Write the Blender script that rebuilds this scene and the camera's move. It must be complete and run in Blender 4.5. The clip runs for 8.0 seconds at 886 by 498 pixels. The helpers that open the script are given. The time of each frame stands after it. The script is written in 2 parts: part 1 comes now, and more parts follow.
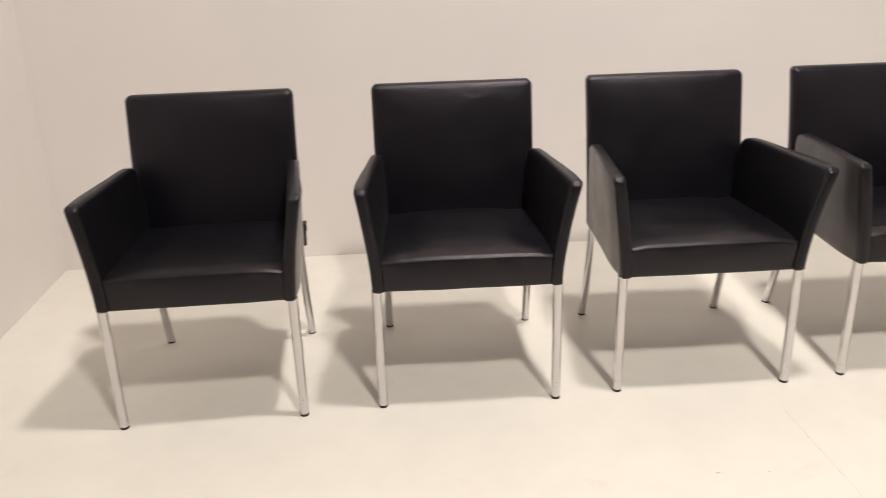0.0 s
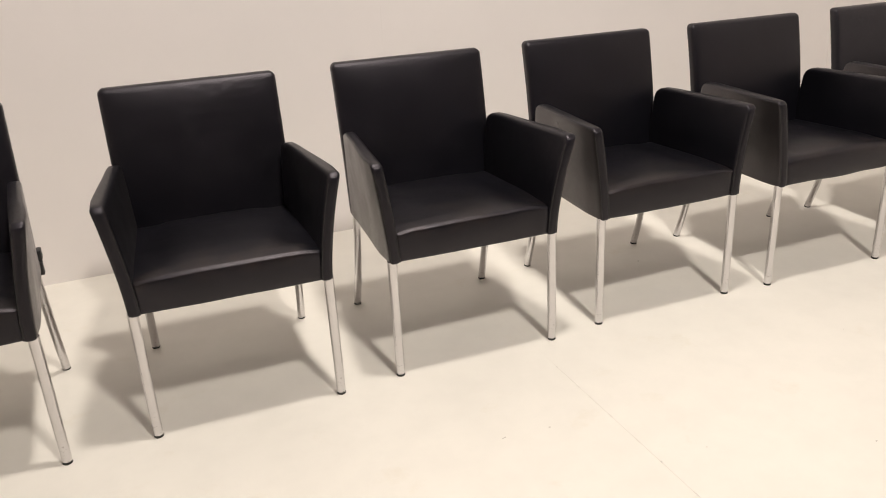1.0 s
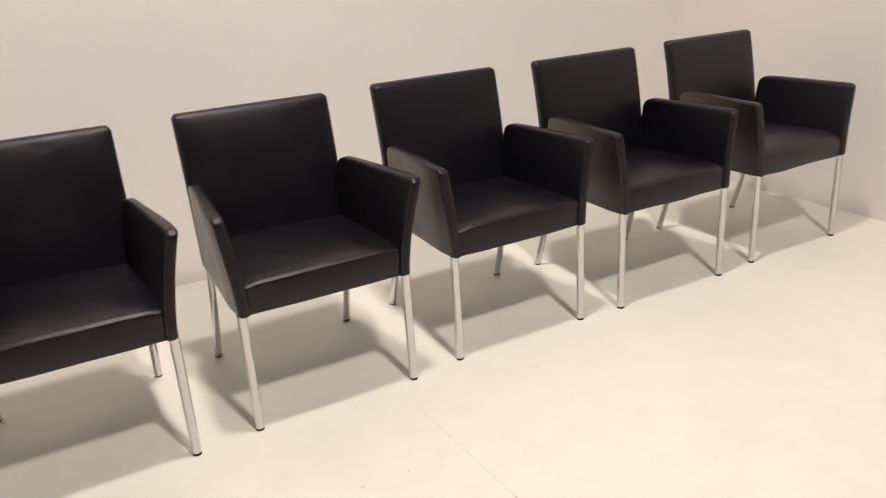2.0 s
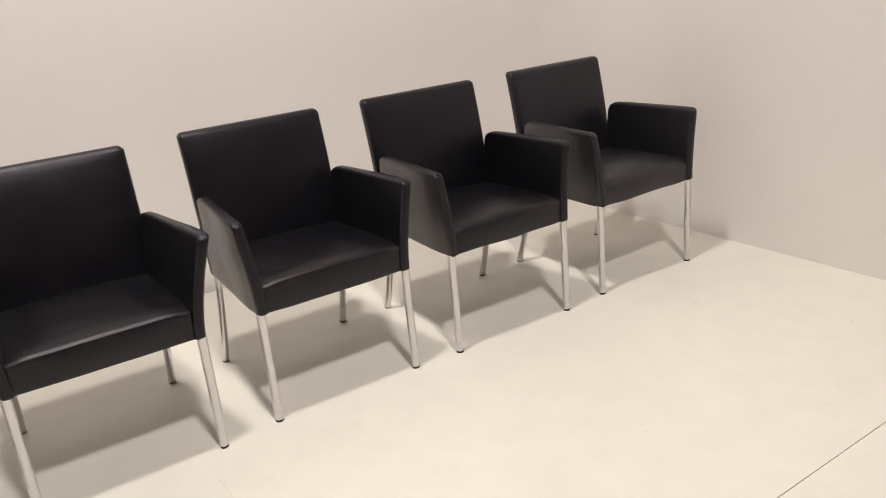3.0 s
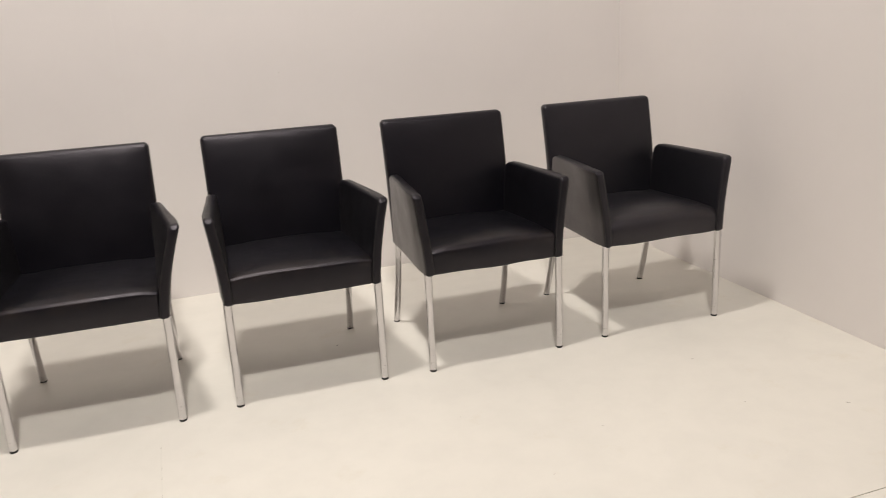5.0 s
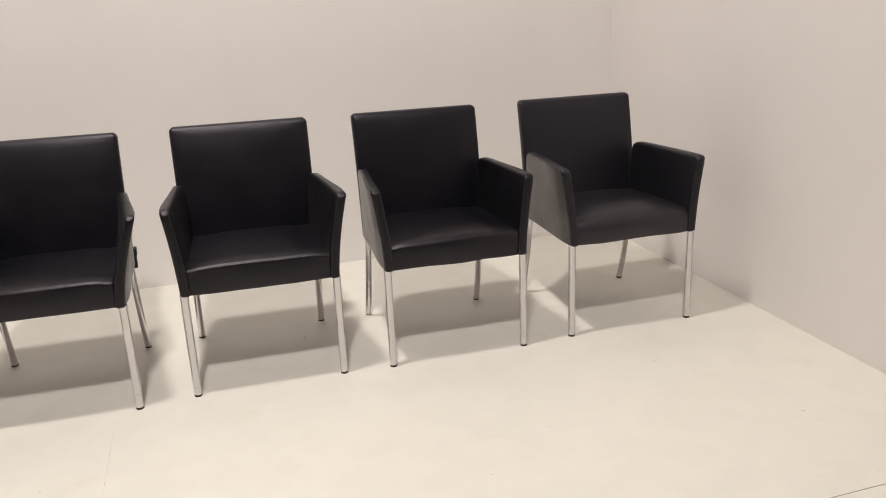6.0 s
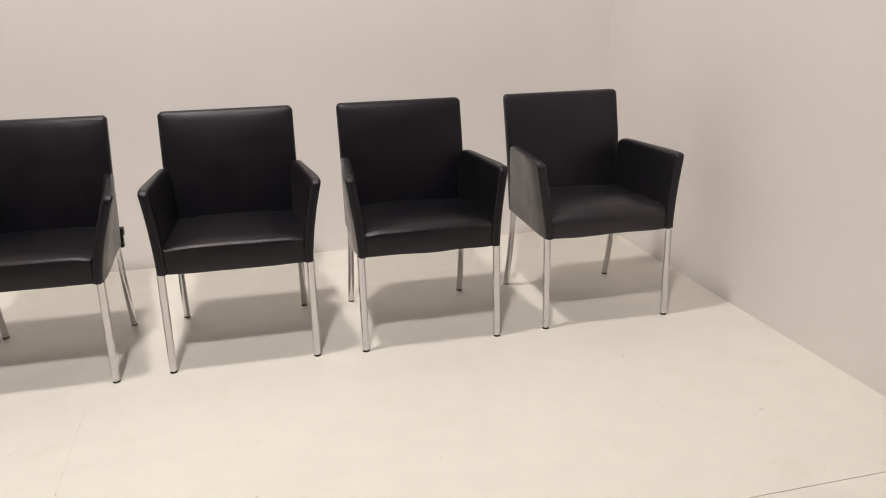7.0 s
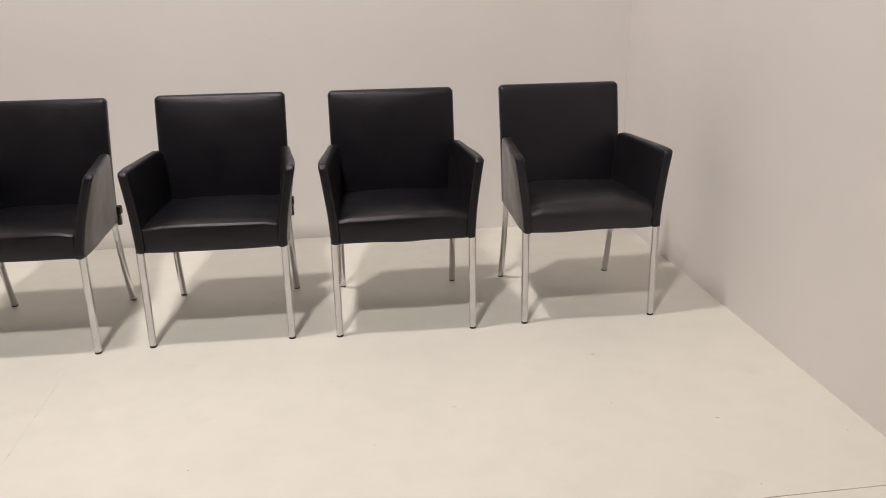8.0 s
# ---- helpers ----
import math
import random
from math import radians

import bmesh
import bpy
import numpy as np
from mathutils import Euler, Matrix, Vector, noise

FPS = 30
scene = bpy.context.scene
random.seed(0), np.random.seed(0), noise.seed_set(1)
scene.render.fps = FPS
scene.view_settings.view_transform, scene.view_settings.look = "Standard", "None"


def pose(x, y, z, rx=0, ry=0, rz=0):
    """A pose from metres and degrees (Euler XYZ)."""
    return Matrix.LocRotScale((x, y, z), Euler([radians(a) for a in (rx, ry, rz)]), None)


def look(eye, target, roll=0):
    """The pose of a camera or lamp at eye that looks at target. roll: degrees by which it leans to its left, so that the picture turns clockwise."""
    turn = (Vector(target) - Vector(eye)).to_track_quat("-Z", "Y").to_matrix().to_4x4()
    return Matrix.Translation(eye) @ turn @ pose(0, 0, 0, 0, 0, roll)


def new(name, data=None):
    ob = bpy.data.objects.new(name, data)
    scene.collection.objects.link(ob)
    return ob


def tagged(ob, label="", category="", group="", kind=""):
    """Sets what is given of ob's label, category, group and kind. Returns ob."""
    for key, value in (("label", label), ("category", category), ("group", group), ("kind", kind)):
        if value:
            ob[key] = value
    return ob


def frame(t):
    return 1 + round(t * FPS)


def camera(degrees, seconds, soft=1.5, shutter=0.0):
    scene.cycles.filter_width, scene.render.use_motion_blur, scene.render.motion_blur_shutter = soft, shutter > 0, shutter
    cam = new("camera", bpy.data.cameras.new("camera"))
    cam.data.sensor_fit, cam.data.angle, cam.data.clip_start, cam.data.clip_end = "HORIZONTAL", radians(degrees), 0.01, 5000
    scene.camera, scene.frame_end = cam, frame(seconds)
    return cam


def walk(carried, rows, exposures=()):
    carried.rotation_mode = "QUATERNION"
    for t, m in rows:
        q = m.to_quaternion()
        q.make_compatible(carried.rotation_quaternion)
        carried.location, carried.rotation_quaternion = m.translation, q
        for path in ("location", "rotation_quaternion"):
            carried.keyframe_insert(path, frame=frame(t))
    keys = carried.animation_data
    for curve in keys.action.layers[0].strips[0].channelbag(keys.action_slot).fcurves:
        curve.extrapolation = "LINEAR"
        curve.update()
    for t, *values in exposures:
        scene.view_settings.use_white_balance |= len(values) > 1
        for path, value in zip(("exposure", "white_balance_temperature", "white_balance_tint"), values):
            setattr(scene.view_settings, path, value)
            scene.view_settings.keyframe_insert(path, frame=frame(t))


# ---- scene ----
cam = camera(58.33, 8.0, soft=0.7, shutter=0.2)
# seconds, x, y, z, pitch, roll, yaw
ROWS = [
    (0.0, 0.5307, -2.2818, 1.2457, -20.490, 1.679, -4.702),
    (0.1, 0.5339, -2.2715, 1.2498, -20.794, 2.009, -7.373),
    (0.3, 0.5424, -2.2582, 1.2462, -21.201, 2.419, -11.972),
    (0.5, 0.5499, -2.2496, 1.2314, -21.354, 2.784, -16.252),
    (0.7, 0.5562, -2.2330, 1.2485, -22.135, 2.796, -19.740),
    (1.0, 0.5688, -2.2338, 1.2461, -22.166, 2.841, -22.415),
    (1.2, 0.6008, -2.2336, 1.2706, -22.548, 2.862, -23.396),
    (1.5, 0.6231, -2.2436, 1.2695, -22.254, 2.760, -25.765),
    (1.8, 0.6701, -2.2665, 1.2832, -21.648, 3.094, -28.276),
    (2.0, 0.7004, -2.2836, 1.2949, -20.814, 3.474, -30.547),
    (2.2, 0.7657, -2.3029, 1.3051, -20.184, 4.339, -32.588),
    (3.3, 1.3100, -2.4113, 1.2844, -19.452, 5.235, -34.953),
    (3.5, 1.3976, -2.4160, 1.2692, -19.397, 5.254, -35.031),
    (3.8, 1.4963, -2.4433, 1.2741, -19.189, 5.204, -34.180),
    (4.0, 1.5520, -2.4621, 1.2957, -18.559, 5.048, -32.655),
    (4.3, 1.6301, -2.5058, 1.3001, -18.200, 5.061, -31.947),
    (4.5, 1.6690, -2.5877, 1.2732, -16.900, 4.903, -30.557),
    (4.6, 1.6990, -2.6410, 1.2785, -16.590, 4.500, -28.930),
    (4.7, 1.7286, -2.6932, 1.2839, -16.560, 4.079, -27.391),
    (4.8, 1.7445, -2.7368, 1.2684, -16.510, 3.643, -24.910),
    (5.0, 1.7699, -2.7995, 1.2459, -16.441, 2.912, -19.674),
    (5.2, 1.8046, -2.8162, 1.2592, -17.069, 2.525, -17.918),
    (6.3, 2.0926, -2.8959, 1.2528, -17.147, 2.252, -16.407),
    (6.5, 2.1329, -2.9172, 1.2340, -17.130, 1.673, -14.748),
    (6.8, 2.1586, -2.9536, 1.2405, -17.256, 1.335, -14.496),
    (7.0, 2.2011, -2.9762, 1.2392, -17.282, 1.309, -14.411),
    (7.2, 2.2940, -2.9798, 1.2391, -17.368, 1.321, -14.335),
    (7.5, 2.4374, -2.9810, 1.2253, -17.260, 1.208, -13.898),
    (7.7, 2.5277, -3.0051, 1.2415, -18.000, 1.034, -11.301),
    (8.0, 2.6044, -3.0548, 1.2404, -18.039, 1.000, -7.839),
]
EXPOSURES = [(0.0, -0.63, 6560, 9.5), (1.5, -0.71, 6600, 9.5), (2.2, -0.73, 6540, 9.5), (3.5, -0.80, 6460, 9), (4.0, -0.76, 6450, 9), (4.5, -0.73, 6440, 9), (5.0, -0.86, 6420, 9), (6.5, -0.83, 6400, 9), (7.5, -0.95, 6400, 9), (8.0, -0.98, 6400, 9)]
walk(cam, [(t, pose(x, y, z, 90 + pitch, roll, yaw)) for t, x, y, z, pitch, roll, yaw in ROWS], EXPOSURES)

# ---- light: two ceiling spots over a white display bay ----
LEFT, RIGHT, BACK, FRONT, CEILING = -0.872, 4.13, 1.045, -3.96, 6.2
HALL_LEFT, HALL_RIGHT, HALL_FRONT = -4.5, 7.8, -9.0
JOINT_X, JOINT_Y = 1.622, -1.456

world = bpy.data.worlds.new("world")
world.use_nodes = True
world.node_tree.nodes["Background"].inputs[0].default_value = (1.0, 0.86, 0.72, 1)
world.node_tree.nodes["Background"].inputs[1].default_value = 0.012
scene.world = world


def ceiling_lamp(name, eye, target, watts, size, colour, beam):
    data = bpy.data.lights.new(name, "AREA")
    data.shape, data.size, data.energy, data.color, data.spread = "DISK", size, watts, colour, radians(beam)
    ob = new(name, data)
    ob.matrix_world = look(eye, target)
    return ob


WARM = (1.0, 0.925, 0.868)
ceiling_lamp("ceiling_lamp", (1.60, -0.60, 5.3), (1.65, -0.20, 0), 218, 0.38, WARM, 180)
ceiling_lamp("ceiling_lamp", (1.63, -3.55, 5.1), (2.0, 0.25, 0.15), 84, 0.42, WARM, 92)


# ---- materials ----
def material(name):
    m = bpy.data.materials.new(name)
    m.use_nodes = True
    tree = m.node_tree
    return m, tree, tree.nodes["Principled BSDF"]


def node(tree, kind, **inputs):
    n = tree.nodes.new(kind)
    for key, value in inputs.items():
        n.inputs[key.replace("_", " ")].default_value = value
    return n


def noise_node(tree, coord, scale, detail=4.0, rough=0.55):
    n = node(tree, "ShaderNodeTexNoise", Scale=scale, Detail=detail, Roughness=rough)
    tree.links.new(coord, n.inputs["Vector"])
    return n.outputs["Fac"]


def ramp(tree, fac, stops):
    n = tree.nodes.new("ShaderNodeValToRGB")
    e = n.color_ramp.elements
    while len(e) < len(stops):
        e.new(0.5)
    for k, (p, c) in enumerate(stops):
        e[k].position = p
        e[k].color = (*c, 1) if len(c) == 3 else c
    tree.links.new(fac, n.inputs[0])
    return n.outputs[0]


def bump(tree, height, strength, distance, base=None):
    n = node(tree, "ShaderNodeBump", Strength=strength, Distance=distance)
    tree.links.new(height, n.inputs["Height"])
    if base:
        tree.links.new(base, n.inputs["Normal"])
    return n.outputs[0]


def mix(tree, fac, a, b, how="MIX"):
    n = tree.nodes.new("ShaderNodeMix")
    n.data_type, n.blend_type = "RGBA", how
    for socket, value in ((n.inputs[0], fac), (n.inputs[6], a), (n.inputs[7], b)):
        if isinstance(value, (int, float)):
            socket.default_value = value
        elif isinstance(value, tuple):
            socket.default_value = (*value, 1)
        else:
            tree.links.new(value, socket)
    return n.outputs[2]


def object_coords(tree):
    return tree.nodes.new("ShaderNodeTexCoord").outputs["Object"]


def world_coords(tree):
    return tree.nodes.new("ShaderNodeNewGeometry").outputs["Position"]


def leather_material(name, dark, light, rough_low, rough_high, gloss=0.40, sheen=0.02, worn_edge=False):
    m, t, p = material(name)
    co = object_coords(t)
    info = t.nodes.new("ShaderNodeObjectInfo")
    shift = t.nodes.new("ShaderNodeVectorMath")
    shift.operation = "MULTIPLY_ADD"
    t.links.new(info.outputs["Random"], shift.inputs[0])
    shift.inputs[1].default_value = (7.0, 3.0, 5.0)
    t.links.new(co, shift.inputs[2])
    co = shift.outputs[0]
    patches = noise_node(t, co, 7.0, 5.0)
    base = ramp(t, patches, [(0.3, dark), (0.7, light)])
    if worn_edge:
        # rubbed brown patches along the front roll of the seat
        split = t.nodes.new("ShaderNodeSeparateXYZ")
        t.links.new(object_coords(t), split.inputs[0])
        ahead = ramp(t, split.outputs["Z"], [(0.425, (0, 0, 0)), (0.452, (1, 1, 1))])
        reach = node(t, "ShaderNodeMapRange")
        reach.inputs[1].default_value, reach.inputs[2].default_value = -0.10, -0.25
        t.links.new(split.outputs["Y"], reach.inputs[0])
        rub = ramp(t, noise_node(t, co, 9.0, 6.0, 0.65), [(0.45, (0, 0, 0)), (0.75, (1, 1, 1))])
        base = mix(t, mix(t, 1.0, mix(t, 1.0, rub, ahead, "MULTIPLY"), reach.outputs[0], "MULTIPLY"), base, (0.019, 0.0145, 0.012))
    t.links.new(base, p.inputs["Base Color"])
    rough = ramp(t, noise_node(t, co, 11.0, 6.0), [(0.3, (rough_low,) * 3), (0.72, (rough_high,) * 3)])
    t.links.new(rough, p.inputs["Roughness"])
    p.inputs["Specular IOR Level"].default_value = gloss
    p.inputs["Specular Tint"].default_value = (0.97, 0.90, 0.97, 1)
    p.inputs["Sheen Weight"].default_value = sheen
    p.inputs["Sheen Roughness"].default_value = 0.40
    p.inputs["Sheen Tint"].default_value = (1.0, 0.93, 0.88, 1)
    grain = node(t, "ShaderNodeTexVoronoi", Scale=800.0)
    t.links.new(co, grain.inputs["Vector"])
    stretch = node(t, "ShaderNodeMapping")
    stretch.inputs["Scale"].default_value = (4.0, 12.0, 17.0)
    t.links.new(co, stretch.inputs["Vector"])
    wrinkle = bump(t, noise_node(t, stretch.outputs[0], 1.0, 5.0, 0.55), 0.17, 0.006)
    soft = bump(t, noise_node(t, co, 16.0, 3.0), 0.15, 0.006, wrinkle)
    t.links.new(bump(t, grain.outputs["Distance"], 0.32, 0.0006, soft), p.inputs["Normal"])
    return m


def chrome_material():
    m, t, p = material("chromed_steel")
    co = object_coords(t)
    p.inputs["Metallic"].default_value = 1.0
    # knocks and scratches near the floor
    split = t.nodes.new("ShaderNodeSeparateXYZ")
    t.links.new(co, split.inputs[0])
    low = ramp(t, split.outputs["Z"], [(0.03, (1, 1, 1)), (0.11, (0, 0, 0))])
    knock = ramp(t, noise_node(t, co, 150.0, 3.0), [(0.62, (0, 0, 0)), (0.70, (1, 1, 1))])
    t.links.new(mix(t, mix(t, 1.0, low, knock, "MULTIPLY"), (0.648, 0.634, 0.640), (0.24, 0.22, 0.20)), p.inputs["Base Color"])
    t.links.new(ramp(t, noise_node(t, co, 60.0), [(0.35, (0.05, 0.05, 0.05)), (0.75, (0.12, 0.12, 0.12))]), p.inputs["Roughness"])
    return m


def plain_material(name, colour, rough, grain=80.0):
    m, t, p = material(name)
    co = object_coords(t)
    dark = tuple(0.7 * c for c in colour)
    t.links.new(ramp(t, noise_node(t, co, grain), [(0.3, dark), (0.7, colour)]), p.inputs["Base Color"])
    p.inputs["Roughness"].default_value = rough
    return m


def painted_material(name, colour, rough, marks):
    """White emulsion on board, with faint roller texture, clouds and scuffs."""
    m, t, p = material(name)
    co = world_coords(t)
    clouds = noise_node(t, co, 1.3, 5.0)
    base = ramp(t, clouds, [(0.3, tuple(0.955 * c for c in colour)), (0.7, colour)])
    worn = ramp(t, noise_node(t, co, 8.0, 7.0, 0.6), [(0.35, (1 - 0.06 * marks,) * 3), (0.6, (1, 1, 1))])
    base = mix(t, 1.0, base, worn, "MULTIPLY")
    smudge = ramp(t, noise_node(t, co, 5.5, 8.0, 0.65), [(0.60, (0, 0, 0)), (0.80, (1, 1, 1))])
    tint = (colour[0] * 0.86, colour[1] * 0.82, colour[2] * 0.74)
    fac = t.nodes.new("ShaderNodeMath")
    fac.operation = "MULTIPLY"
    t.links.new(smudge, fac.inputs[0])
    fac.inputs[1].default_value = marks
    t.links.new(mix(t, fac.outputs[0], base, tint), p.inputs["Base Color"])
    t.links.new(ramp(t, noise_node(t, co, 9.0, 6.0), [(0.3, (rough - 0.08,) * 3), (0.7, (rough + 0.08,) * 3)]), p.inputs["Roughness"])
    wave = bump(t, clouds, 0.15, 0.02)
    t.links.new(bump(t, noise_node(t, co, 240.0, 3.0), 0.12, 0.0008, wave), p.inputs["Normal"])
    return m


LEATHER = leather_material("black_leather", (0.0026, 0.0027, 0.0040), (0.0044, 0.0045, 0.0066), 0.30, 0.39, 0.40, 0.008)
SEAT_LEATHER = leather_material("rubbed_black_leather", (0.0026, 0.0027, 0.0040), (0.0044, 0.0045, 0.0066), 0.29, 0.38, 0.42, 0.0, worn_edge=True)
# outer arm faces: wear mottling, plus grazing reflection put into a lighter base
OUTER_LEATHER = leather_material("worn_painted_sheen_leather", (0.0050, 0.0046, 0.0050), (0.0130, 0.0114, 0.0108), 0.27, 0.40, 0.85, 0.06)
FADED_LEATHER = leather_material("faded_black_leather", (0.0062, 0.0063, 0.0082), (0.0096, 0.0096, 0.0122), 0.33, 0.42, 0.42, 0.02)
FADED_SEAT = leather_material("faded_rubbed_leather", (0.0062, 0.0063, 0.0082), (0.0096, 0.0096, 0.0122), 0.33, 0.41, 0.55, 0.02, worn_edge=True)
CHROME = chrome_material()
RUBBER = plain_material("black_plastic", (0.018, 0.017, 0.017), 0.5)
THREAD = plain_material("black_piping", (0.012, 0.011, 0.011), 0.42)
FLOOR_PAINT = painted_material("white_floor_paint", (0.794, 0.768, 0.689), 0.50, 0.55)
WALL_PAINT = painted_material("white_wall_paint", (0.803, 0.766, 0.738), 0.62, 0.10)
# mauve picked so bounce off the unseen hall tints the shadows
HALL_PAINT = plain_material("mauve_fill_hall_paint", (0.55, 0.42, 0.54), 0.8, 2.0)
SUBFLOOR = plain_material("dark_gap", (0.09, 0.08, 0.07), 0.9)
SCUFF = plain_material("grey_scuff", (0.60, 0.56, 0.48), 0.8)
DIRT = plain_material("dirt", (0.10, 0.08, 0.06), 0.9)


# ---- mesh helpers ----
def part(name, bm, mat, parent=None, label="", smooth=True):
    me = bpy.data.meshes.new(name)
    bm.normal_update()
    if smooth:
        for f in bm.faces:
            f.smooth = True
    bm.to_mesh(me)
    bm.free()
    me.materials.append(mat)
    ob = new(name, me)
    if parent:
        ob.parent = parent
    return tagged(ob, label)


def box(bm, lo, hi, bevel=0.0):
    r = bmesh.ops.create_cube(bm, size=1.0)
    for v in r["verts"]:
        v.co = Vector([a + (c + 0.5) * (b - a) for a, b, c in zip(lo, hi, v.co)])
    if bevel:
        edges = {e for v in r["verts"] for e in v.link_edges}
        bmesh.ops.bevel(bm, geom=list(edges), offset=bevel, segments=2, affect="EDGES", profile=0.5)
    return bm


def steps(half, radius, inner, outer):
    """Grid stations along one axis: close together round the edges."""
    a = [-half + radius * (1 - math.cos(math.pi / 2 * k / outer)) for k in range(outer)]
    b = [-half + radius + (2 * half - 2 * radius) * k / inner for k in range(inner + 1)]
    return a + b + [-x for x in reversed(a)]


def pad(size, radius, inner, shape, outer=4):
    """An upholstered block with rounded edges; shape(v) bends it to its form."""
    bm = bmesh.new()
    half = [s / 2 for s in size]
    grid = [steps(h, radius, n, outer) for h, n in zip(half, inner)]
    made = {}

    def vert(i, j, k):
        if (i, j, k) not in made:
            p = Vector((grid[0][i], grid[1][j], grid[2][k]))
            core = Vector([max(-h + radius, min(h - radius, c)) for c, h in zip(p, half)])
            d = p - core
            if d.length > 1e-9:
                d = d.normalized() * radius
            made[i, j, k] = bm.verts.new(shape(core + d))
        return made[i, j, k]

    n = [len(g) - 1 for g in grid]
    for axis in range(3):
        u, w = (axis + 1) % 3, (axis + 2) % 3
        for end in (0, n[axis]):
            for a in range(n[u]):
                for b in range(n[w]):
                    corners = []
                    for da, db in ((0, 0), (1, 0), (1, 1), (0, 1)):
                        index = [0, 0, 0]
                        index[axis], index[u], index[w] = end, a + da, b + db
                        corners.append(vert(*index))
                    bm.faces.new(corners if end else corners[::-1])
    return bm


def round_corner(a, b, half_a, half_b, radius, sign_a=1):
    """Pulls one corner of an upright panel in to a larger radius."""
    da, db = (sign_a * a - (half_a - radius)) / radius, (b - (half_b - radius)) / radius
    if da <= 0 or db <= 0:
        return a, b
    da, db = min(da, 1.0), min(db, 1.0)
    da, db = da * math.sqrt(1 - db * db / 2), db * math.sqrt(1 - da * da / 2)
    return sign_a * (half_a - radius + radius * da), half_b - radius + radius * db


def tube(bm, points, radii, sides=16, cap=True):
    rings = []
    for k, p in enumerate(points):
        p = Vector(p)
        ahead = Vector(points[min(k + 1, len(points) - 1)]) - Vector(points[max(k - 1, 0)])
        turn = ahead.to_track_quat("Z", "X")
        r = radii[k] if isinstance(radii, (list, tuple)) else radii
        rings.append([bm.verts.new(p + turn @ Vector((r * math.cos(2 * math.pi * s / sides), r * math.sin(2 * math.pi * s / sides), 0))) for s in range(sides)])
    for a, b in zip(rings, rings[1:]):
        for s in range(sides):
            bm.faces.new((a[s], a[(s + 1) % sides], b[(s + 1) % sides], b[s]))
    if cap:
        for ring, flip in ((rings[0], True), (rings[-1], False)):
            rim = [bm.verts.new(v.co) for v in ring]
            bm.faces.new(rim[::-1] if flip else rim)
    return bm


# ---- setting ----
def structure(name, lo, hi, mat, label, bevel=0.0):
    return tagged(part(name, box(bmesh.new(), lo, hi, bevel), mat, None, "", smooth=False), label, name.split("_")[0], "", "structure")


floor = structure("floor", (HALL_LEFT, HALL_FRONT, -0.12), (HALL_RIGHT, BACK + 0.1, -0.02), SUBFLOOR, "white painted board floor with hairline joints")
GAP_Y = 0.0013
for x0, x1 in ((LEFT, JOINT_X), (JOINT_X, RIGHT + 0.04)):
    for y0, y1 in ((FRONT, JOINT_Y - GAP_Y), (JOINT_Y + GAP_Y, BACK)):
        part("panel", box(bmesh.new(), (x0, y0, -0.0199), (x1, y1, 0.0), 0.0011), FLOOR_PAINT, floor, smooth=False)
# the joint is filled flush under and behind the chairs
part("filler", box(bmesh.new(), (JOINT_X - 0.0016, -0.40, -0.004), (JOINT_X + 0.0016, BACK, -0.0002)), FLOOR_PAINT, floor, smooth=False)
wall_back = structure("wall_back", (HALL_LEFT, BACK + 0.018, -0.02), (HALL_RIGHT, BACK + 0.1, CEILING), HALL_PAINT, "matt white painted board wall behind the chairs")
for x0, x1 in ((LEFT - 0.02, JOINT_X), (JOINT_X, RIGHT + 0.04)):
    part("panel", box(bmesh.new(), (x0, BACK, -0.019), (x1, BACK + 0.0179, CEILING), 0.0004), WALL_PAINT, wall_back, smooth=False)
structure("wall_left", (LEFT - 0.1, FRONT, -0.019), (LEFT, BACK, 3.2), WALL_PAINT, "matt white painted side wall of the bay")
wall_right = structure("wall_right", (RIGHT, FRONT, 0.0006), (RIGHT + 0.1, BACK, 3.2), WALL_PAINT, "matt white painted side wall with a soft shadow")
for v in wall_right.data.vertices:
    v.co.x += 0.0135 * v.co.y  # not quite square to the back wall
# unseen hall shell, added to close the space and bounce mauve fill
structure("wall_hall_left", (HALL_LEFT - 0.1, HALL_FRONT, -0.02), (HALL_LEFT, BACK, CEILING), HALL_PAINT, "unseen mauve wall that closes the hall and tints the fill light")
structure("wall_hall_right", (HALL_RIGHT, HALL_FRONT, -0.02), (HALL_RIGHT + 0.1, BACK, CEILING), HALL_PAINT, "unseen mauve wall that closes the hall and tints the fill light")
structure("wall_hall_front", (HALL_LEFT - 0.1, HALL_FRONT - 0.1, -0.02), (HALL_RIGHT + 0.1, HALL_FRONT - 0.0005, CEILING), HALL_PAINT, "unseen mauve wall that closes the hall and tints the fill light")
structure("ceiling", (HALL_LEFT - 0.1, HALL_FRONT - 0.1, CEILING), (HALL_RIGHT + 0.1, BACK + 0.1, CEILING + 0.1), HALL_PAINT, "unseen mauve ceiling that tints the fill light")


# ---- armchairs ----
def smoothstep(a, b, x):
    s = max(0.0, min(1.0, (x - a) / (b - a)))
    return s * s * (3 - 2 * s)


def back_y(z):
    """Middle of the backrest's thickness at a height: it leans away and bends a little."""
    s = (z - 0.365) / 0.485
    return 0.186 + 0.045 * s + 0.034 * s * s


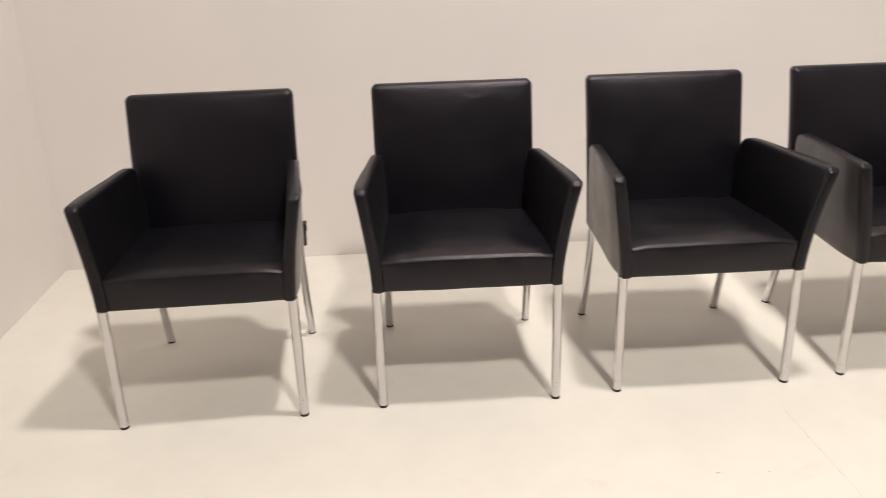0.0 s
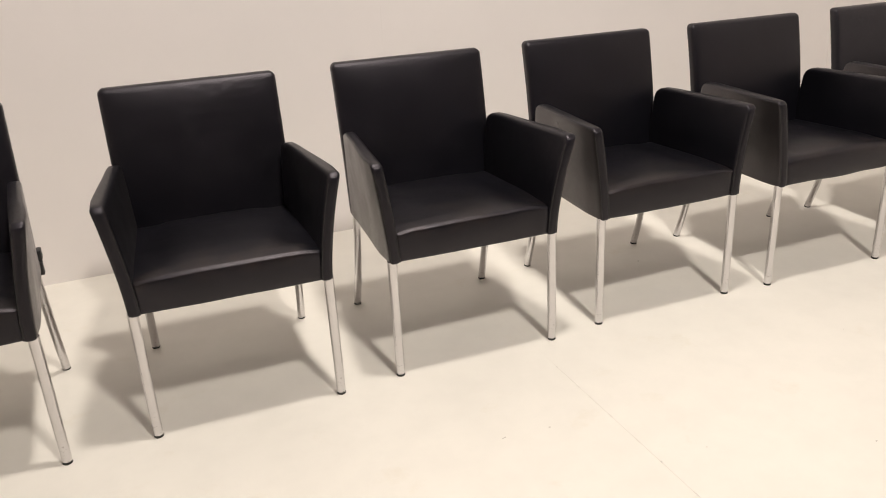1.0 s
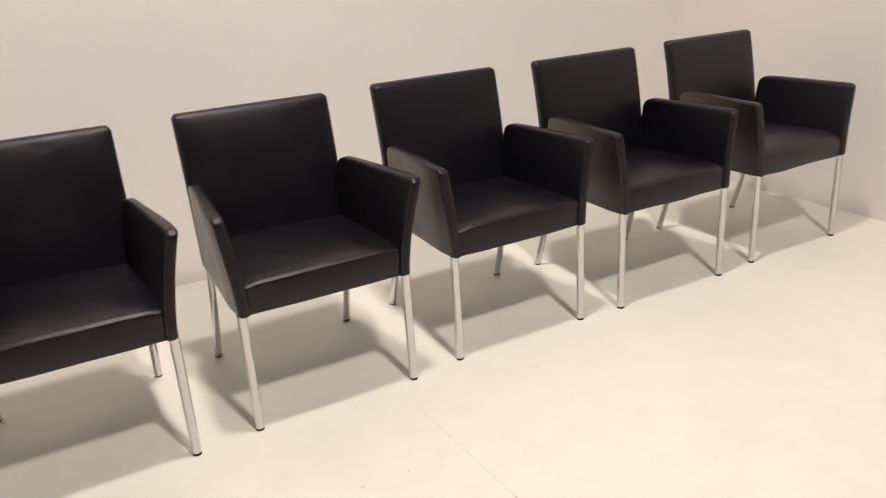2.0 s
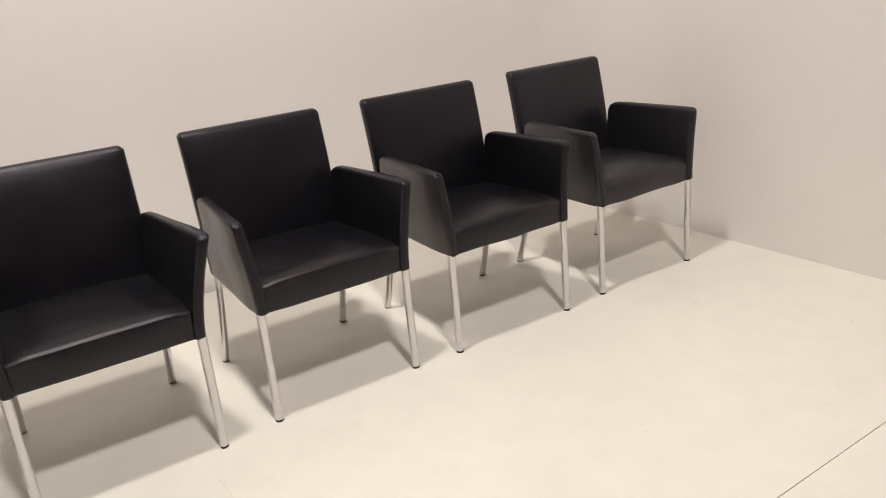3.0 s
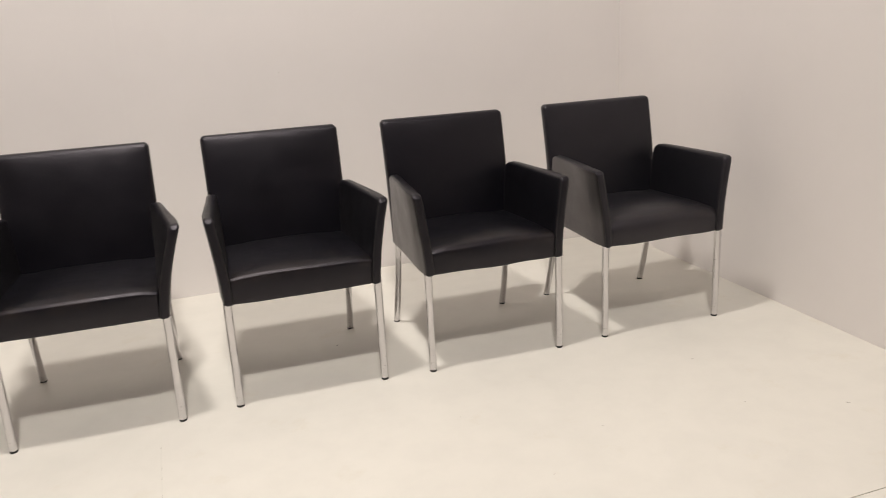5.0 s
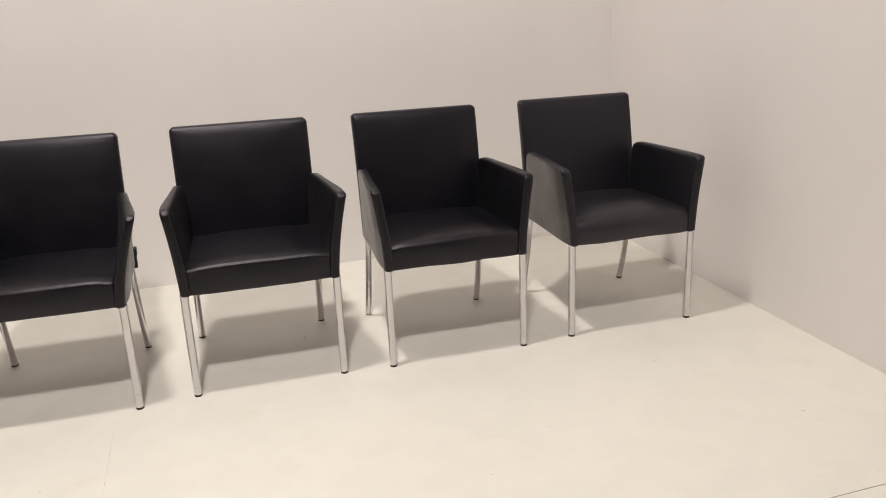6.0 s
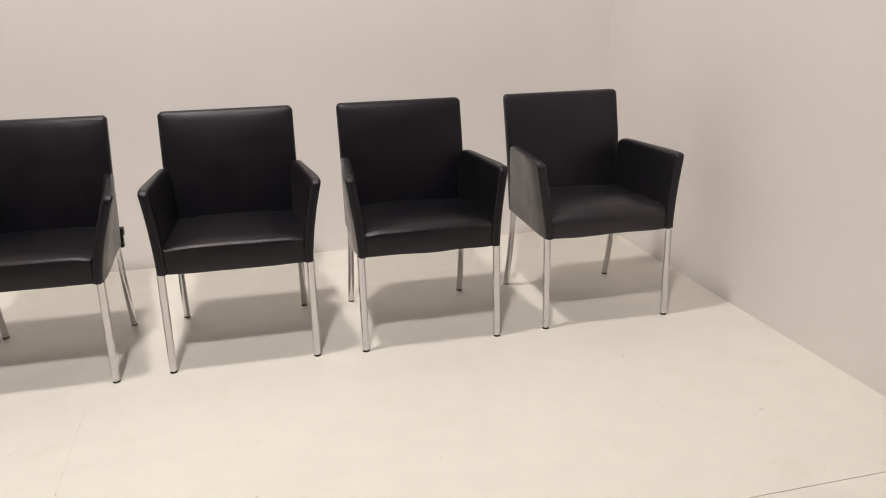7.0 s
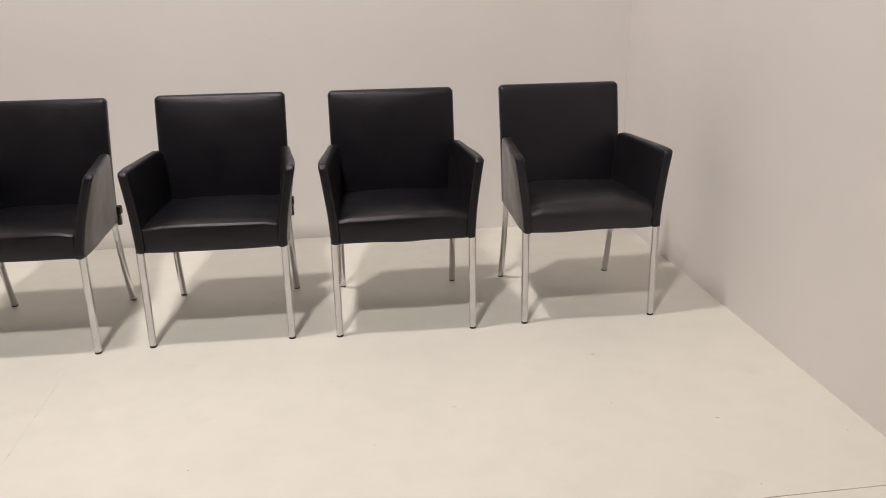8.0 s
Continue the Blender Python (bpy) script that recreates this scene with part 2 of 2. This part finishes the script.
def armchair(at, splay=(0.0, 0.0), puff=0.0, creases=False, seed=0, roll=0.009, sag=0.0, hide=LEATHER, seat_hide=SEAT_LEATHER):
    chair = new("armchair")
    chair.matrix_world = at
    wob = random.Random(seed)
    off = Vector((wob.uniform(-9, 9), wob.uniform(-9, 9), wob.uniform(-9, 9)))

    # seat cushion: front edge rolls over, top is slightly crowned
    def seat_shape(v):
        v = v.copy()
        for sign in (-1, 1):
            x, y = round_corner(v.x, -v.y, 0.243, 0.225, 0.012, sign)
            v.x, v.y = x, -y
        a, v.z = round_corner(-v.y, v.z, 0.225, 0.047, roll)
        v.y = -a
        x, y, z = v.x, v.y - 0.050, v.z + 0.417
        u, w = v.x / 0.243, v.y / 0.225
        top = smoothstep(-0.03, 0.046, v.z)
        crown = max(0.0, 1 - abs(u) ** 2.4) * (0.42 + 0.58 * max(0.0, 1 - w * w))
        z += top * ((0.013 + 0.5 * puff) * crown - 0.010 * (w + 1) / 2 - 0.004 * smoothstep(-0.78, -1.0, w))
        z -= top * 0.005 * smoothstep(0.78, 1.0, abs(u)) * smoothstep(-0.2, -0.9, w)
        z += top * puff * (1 - abs(u) ** 3) * math.exp(-((w + 0.5) / 0.32) ** 2)
        z -= (1 - top) * (0.0025 + 0.0012 * noise.noise(Vector((x * 9, 3, 0)) + off)) * smoothstep(0.2, -0.9, w)
        y -= (0.007 + 0.4 * puff) * (1 - u * u) * smoothstep(-0.6, -1.0, w) * (0.3 + 0.7 * math.sin(math.pi * min(1.0, max(0.0, (v.z + 0.047) / 0.094))))
        z -= (1 - top) * sag * (0.5 + noise.noise(Vector((x * 7, 1, 0)) + off)) * smoothstep(-0.5, -1.0, w) * (1 - u ** 6)
        z += top * 0.0030 * noise.noise(Vector((x * 6, y * 6, 0)) + off) * smoothstep(1.0, 0.6, abs(u))
        z -= top * 0.0045 * math.exp(-((abs(u) - 0.74) / 0.16) ** 2) * smoothstep(-0.9, -0.5, w)
        return Vector((x, y, z))

    seat = part("seat", pad((0.486, 0.450, 0.094), 0.009, (36, 36, 8), seat_shape, 5), seat_hide, chair)

    # backrest: a leaning slab down to the underside of the seat
    def back_shape(v):
        v = v.copy()
        for sign in (-1, 1):
            v.x, v.z = round_corner(v.x, v.z, 0.255, 0.2465, 0.017, sign)
        z = v.z + 0.6125
        u, w = v.x / 0.25, v.z / 0.247
        y = back_y(z) + v.y * (1.0 + 0.12 * (1 - u * u) * (1 - w * w))
        front = smoothstep(0.01, -0.018, v.y)
        y -= front * 0.0065 * (1 - u ** 4) * (1 - w ** 6)
        if creases:
            fold = 0.0
            for x0, z0, lean, wide, deep in ((0.035, 0.835, -0.42, 0.040, 0.0075), (0.085, 0.828, 0.38, 0.040, 0.0070), (0.0, 0.775, 0.05, 0.12, 0.0024),
                                             (0.01, 0.745, 0.02, 0.13, 0.0022), (0.02, 0.700, 0.03, 0.11, 0.0018), (-0.04, 0.655, 0.0, 0.10, 0.0020)):
                d = z - z0 - lean * (v.x - x0)
                fold += deep * math.exp(-(d / 0.007) ** 2 - ((v.x - x0) / wide) ** 2)
                fold -= 0.6 * deep * math.exp(-((d + 0.013) / 0.009) ** 2 - ((v.x - x0) / wide) ** 2)
            y += front * 0.085 * fold
        y += front * 0.0014 * noise.noise(Vector((v.x * 6, 0, z * 7)) + off)
        return Vector((v.x * (1.0 + 0.010 * (w + 1) / 2) - 0.0015, y, z))

    backrest = part("backrest", pad((0.510, 0.042, 0.493), 0.0140, (44 if creases else 24, 3, 60 if creases else 26), back_shape), hide, chair)
    # plastic hook that links the chairs, behind one lower corner of the back
    bm = bmesh.new()
    box(bm, (0.216, 0.205, 0.352), (0.2602, 0.228, 0.392), 0.002)
    box(bm, (0.214, 0.208, 0.396), (0.2628, 0.244, 0.428), 0.003)
    box(bm, (0.220, 0.206, 0.390), (0.252, 0.222, 0.398), 0.0005)
    part("linking_hook", bm, RUBBER, backrest, "small black plastic hook")

    # armrests: panels that stand straight at the back and flare out at the front
    for side, extra in zip((-1, 1), splay):
        def arm_point(x, y, z, side=side, extra=extra):
            s = max(0.0, (z - 0.365) / 0.297)
            ahead = (0.19 - y) / 0.47
            out = 0.2535 - 0.012 * max(0.0, 1 - ahead) + (0.034 + extra) * s ** 1.6 * (0.10 + 0.90 * ahead) * (ahead > 0) - 0.004 * (1 - s)
            return Vector((side * (out + x), y, z))

        def arm_shape(v):
            v = v.copy()
            y, v.z = round_corner(-v.y, v.z, 0.235, 0.1485, 0.022)
            v.y = -y
            v.y, v.z = round_corner(v.y, v.z, 0.235, 0.1485, 0.045)
            z = v.z + 0.5145
            s = (v.z + 0.15) / 0.30
            w = v.y / 0.235
            y = v.y - 0.048 + 0.009 * max(0.0, s) * smoothstep(0.2, -1.0, w) - 0.016 * smoothstep(0.35, 1.0, s) * smoothstep(0.0, 1.0, w) ** 2
            top = smoothstep(0.06, 0.149, v.z)
            z -= top * 0.003 * smoothstep(0.5, 1.0, w)
            belly = 1.0 + 0.10 * (1 - w * w) * (1 - (2 * s - 1) ** 2)
            # the outer cover draws in towards the front strip
            bend = (0.0065 * smoothstep(-0.60, -1.0, w) - 0.0045 * smoothstep(0.4, -0.6, w)) * smoothstep(0.0, 0.012, v.x)
            p = arm_point(v.x * belly - bend, y, z)
            p.x += 0.0012 * noise.noise(Vector((side * 3, y * 8, z * 8)) + off)
            return p

        bm = pad((0.036, 0.470, 0.299), 0.0125, (4, 34, 22), arm_shape)
        if side < 0:
            bmesh.ops.reverse_faces(bm, faces=bm.faces)
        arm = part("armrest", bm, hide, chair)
        # outward faces get the leather with reflected light in its colour
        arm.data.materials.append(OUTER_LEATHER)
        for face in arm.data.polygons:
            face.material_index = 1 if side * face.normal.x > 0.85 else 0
        # stitched edges that frame the front strip
        for x in (-0.0142, 0.0122):
            line = [arm_point(x, -0.2795 + 0.0009 * k, 0.371 + 0.266 * k / 10) for k in range(11)]
            part("seam", tube(bmesh.new(), line, 0.0016, 6), THREAD, arm)

    # legs with plastic glides
    for side in (-1, 1):
        for front in (True, False):
            bm = bmesh.new()
            if front:
                line = [(side * 0.2548, -0.2630, z) for z in (0.372, 0.25, 0.12, 0.010, 0.007)]
                radii = [0.0142, 0.0138, 0.0134, 0.0130, 0.0122]
            else:
                line = []
                for k in range(13):
                    s = k / 12
                    line.append((side * (0.2375 + 0.006 * s), 0.190 + 0.040 * s + 0.046 * s * s, 0.372 - 0.365 * s))
                radii = [0.0125 + 0.0005 * (k / 12) for k in range(13)]
            foot = line[-1]
            leg = part("leg", tube(bm, line, radii, 20), CHROME, chair)
            part("glide", tube(bmesh.new(), [(foot[0], foot[1], 0.0072), (foot[0], foot[1], 0.0015), (foot[0], foot[1], 0.0)], [0.0128, 0.0128, 0.0118], 20), RUBBER, leg, "black plastic glide")
    return chair


# x, y, turn of each chair along the row
PLACES = [
    (0.0000, -0.0000, 0.58),
    (0.7493, 0.0107, -1.82),
    (1.4470, 0.0109, -1.54),
    (2.1435, 0.0206, -1.03),
    (2.8319, -0.0041, -0.98),
    (3.5463, 0.0000, -0.62),
]
KINDS = [
    (dict(seed=1), "black leather armchair with chromed legs beside the side wall"),
    (dict(seed=2, puff=0.004, creases=True, splay=(0.0, 0.016)), "black leather armchair with creased backrest and chromed legs"),
    (dict(seed=3, puff=0.002, splay=(-0.006, 0.034)), "black leather armchair with one splayed armrest, chromed legs"),
    (dict(seed=4, sag=0.003, splay=(-0.006, 0.012)), "black leather armchair with smooth backrest and chromed legs"),
    (dict(seed=5, puff=0.005, sag=0.004, roll=0.018, splay=(-0.005, 0.0)), "black leather armchair with upright armrests and chromed legs"),
    (dict(seed=6, puff=0.012, sag=0.004, roll=0.038, hide=FADED_LEATHER, seat_hide=FADED_SEAT), "faded black leather armchair with a plump seat in the corner"),
]
for (x, y, turn), (form, label) in zip(PLACES, KINDS):
    tagged(armchair(pose(x, y, 0, 0, 0, turn), **form), label, "chair", "row of armchairs")


# ---- specks of dirt and scuffs on the floor, nail holes in the wall ----
def speck(length, width, turn, place, mat, label, upright=False):
    bm = bmesh.new()
    bmesh.ops.create_icosphere(bm, subdivisions=2, radius=1.0)
    for v in bm.verts:
        v.co = Vector((v.co.x * 0.6 * length * (1 + 0.3 * math.sin(9 * v.co.y)), v.co.y * 0.6 * width, 0.0004 + v.co.z * 0.0004))
    ob = part("speck", bm, mat)
    ob.matrix_world = pose(*place, 90 if upright else 0, 0, turn)
    return tagged(ob, label, "dirt", "specks of dirt")


for x, y, length, width, turn in ((2.300, 0.130, 0.0055, 0.004, 10), (3.650, -1.400, 0.0026, 0.0022, 0), (4.032, -1.193, 0.0028, 0.0022, 40), (1.623, -0.927, 0.006, 0.0016, 80)):
    speck(length, width, turn, (x, y, 0), DIRT, "small dark speck of dirt on the white floor")
for x, y, length, width, turn in ((2.922, -0.867, 0.012, 0.0007, 2), (2.538, -0.630, 0.002, 0.0016, 0), (1.321, -0.668, 0.012, 0.003, 15), (1.450, -0.679, 0.005, 0.004, 0),
                                  (1.759, -0.928, 0.003, 0.003, 0), (3.410, -0.925, 0.004, 0.004, 30), (3.693, -1.063, 0.011, 0.004, 140), (2.661, -1.047, 0.005, 0.002, 10),
                                  (2.147, -1.092, 0.006, 0.003, 20), (3.462, -0.580, 0.012, 0.003, 5), (-0.238, 0.023, 0.005, 0.003, 20)):
    speck(length, width, turn, (x, y, 0), SCUFF, "faint grey scuff on the white floor")
for y, length in ((-0.545, 0.018), (-0.605, 0.010), (-0.704, 0.022), (-0.828, 0.016), (-1.06, 0.020), (-0.42, 0.012)):
    speck(length, 0.0009, 90, (JOINT_X, y, -0.0003), SCUFF, "thin crack in the filled floor joint")
for x, z in ((2.312, 1.025), (4.112, 1.023)):
    speck(0.0030, 0.0030, 0, (x, BACK, z), SCUFF, "small filled nail hole in the white wall", upright=True)
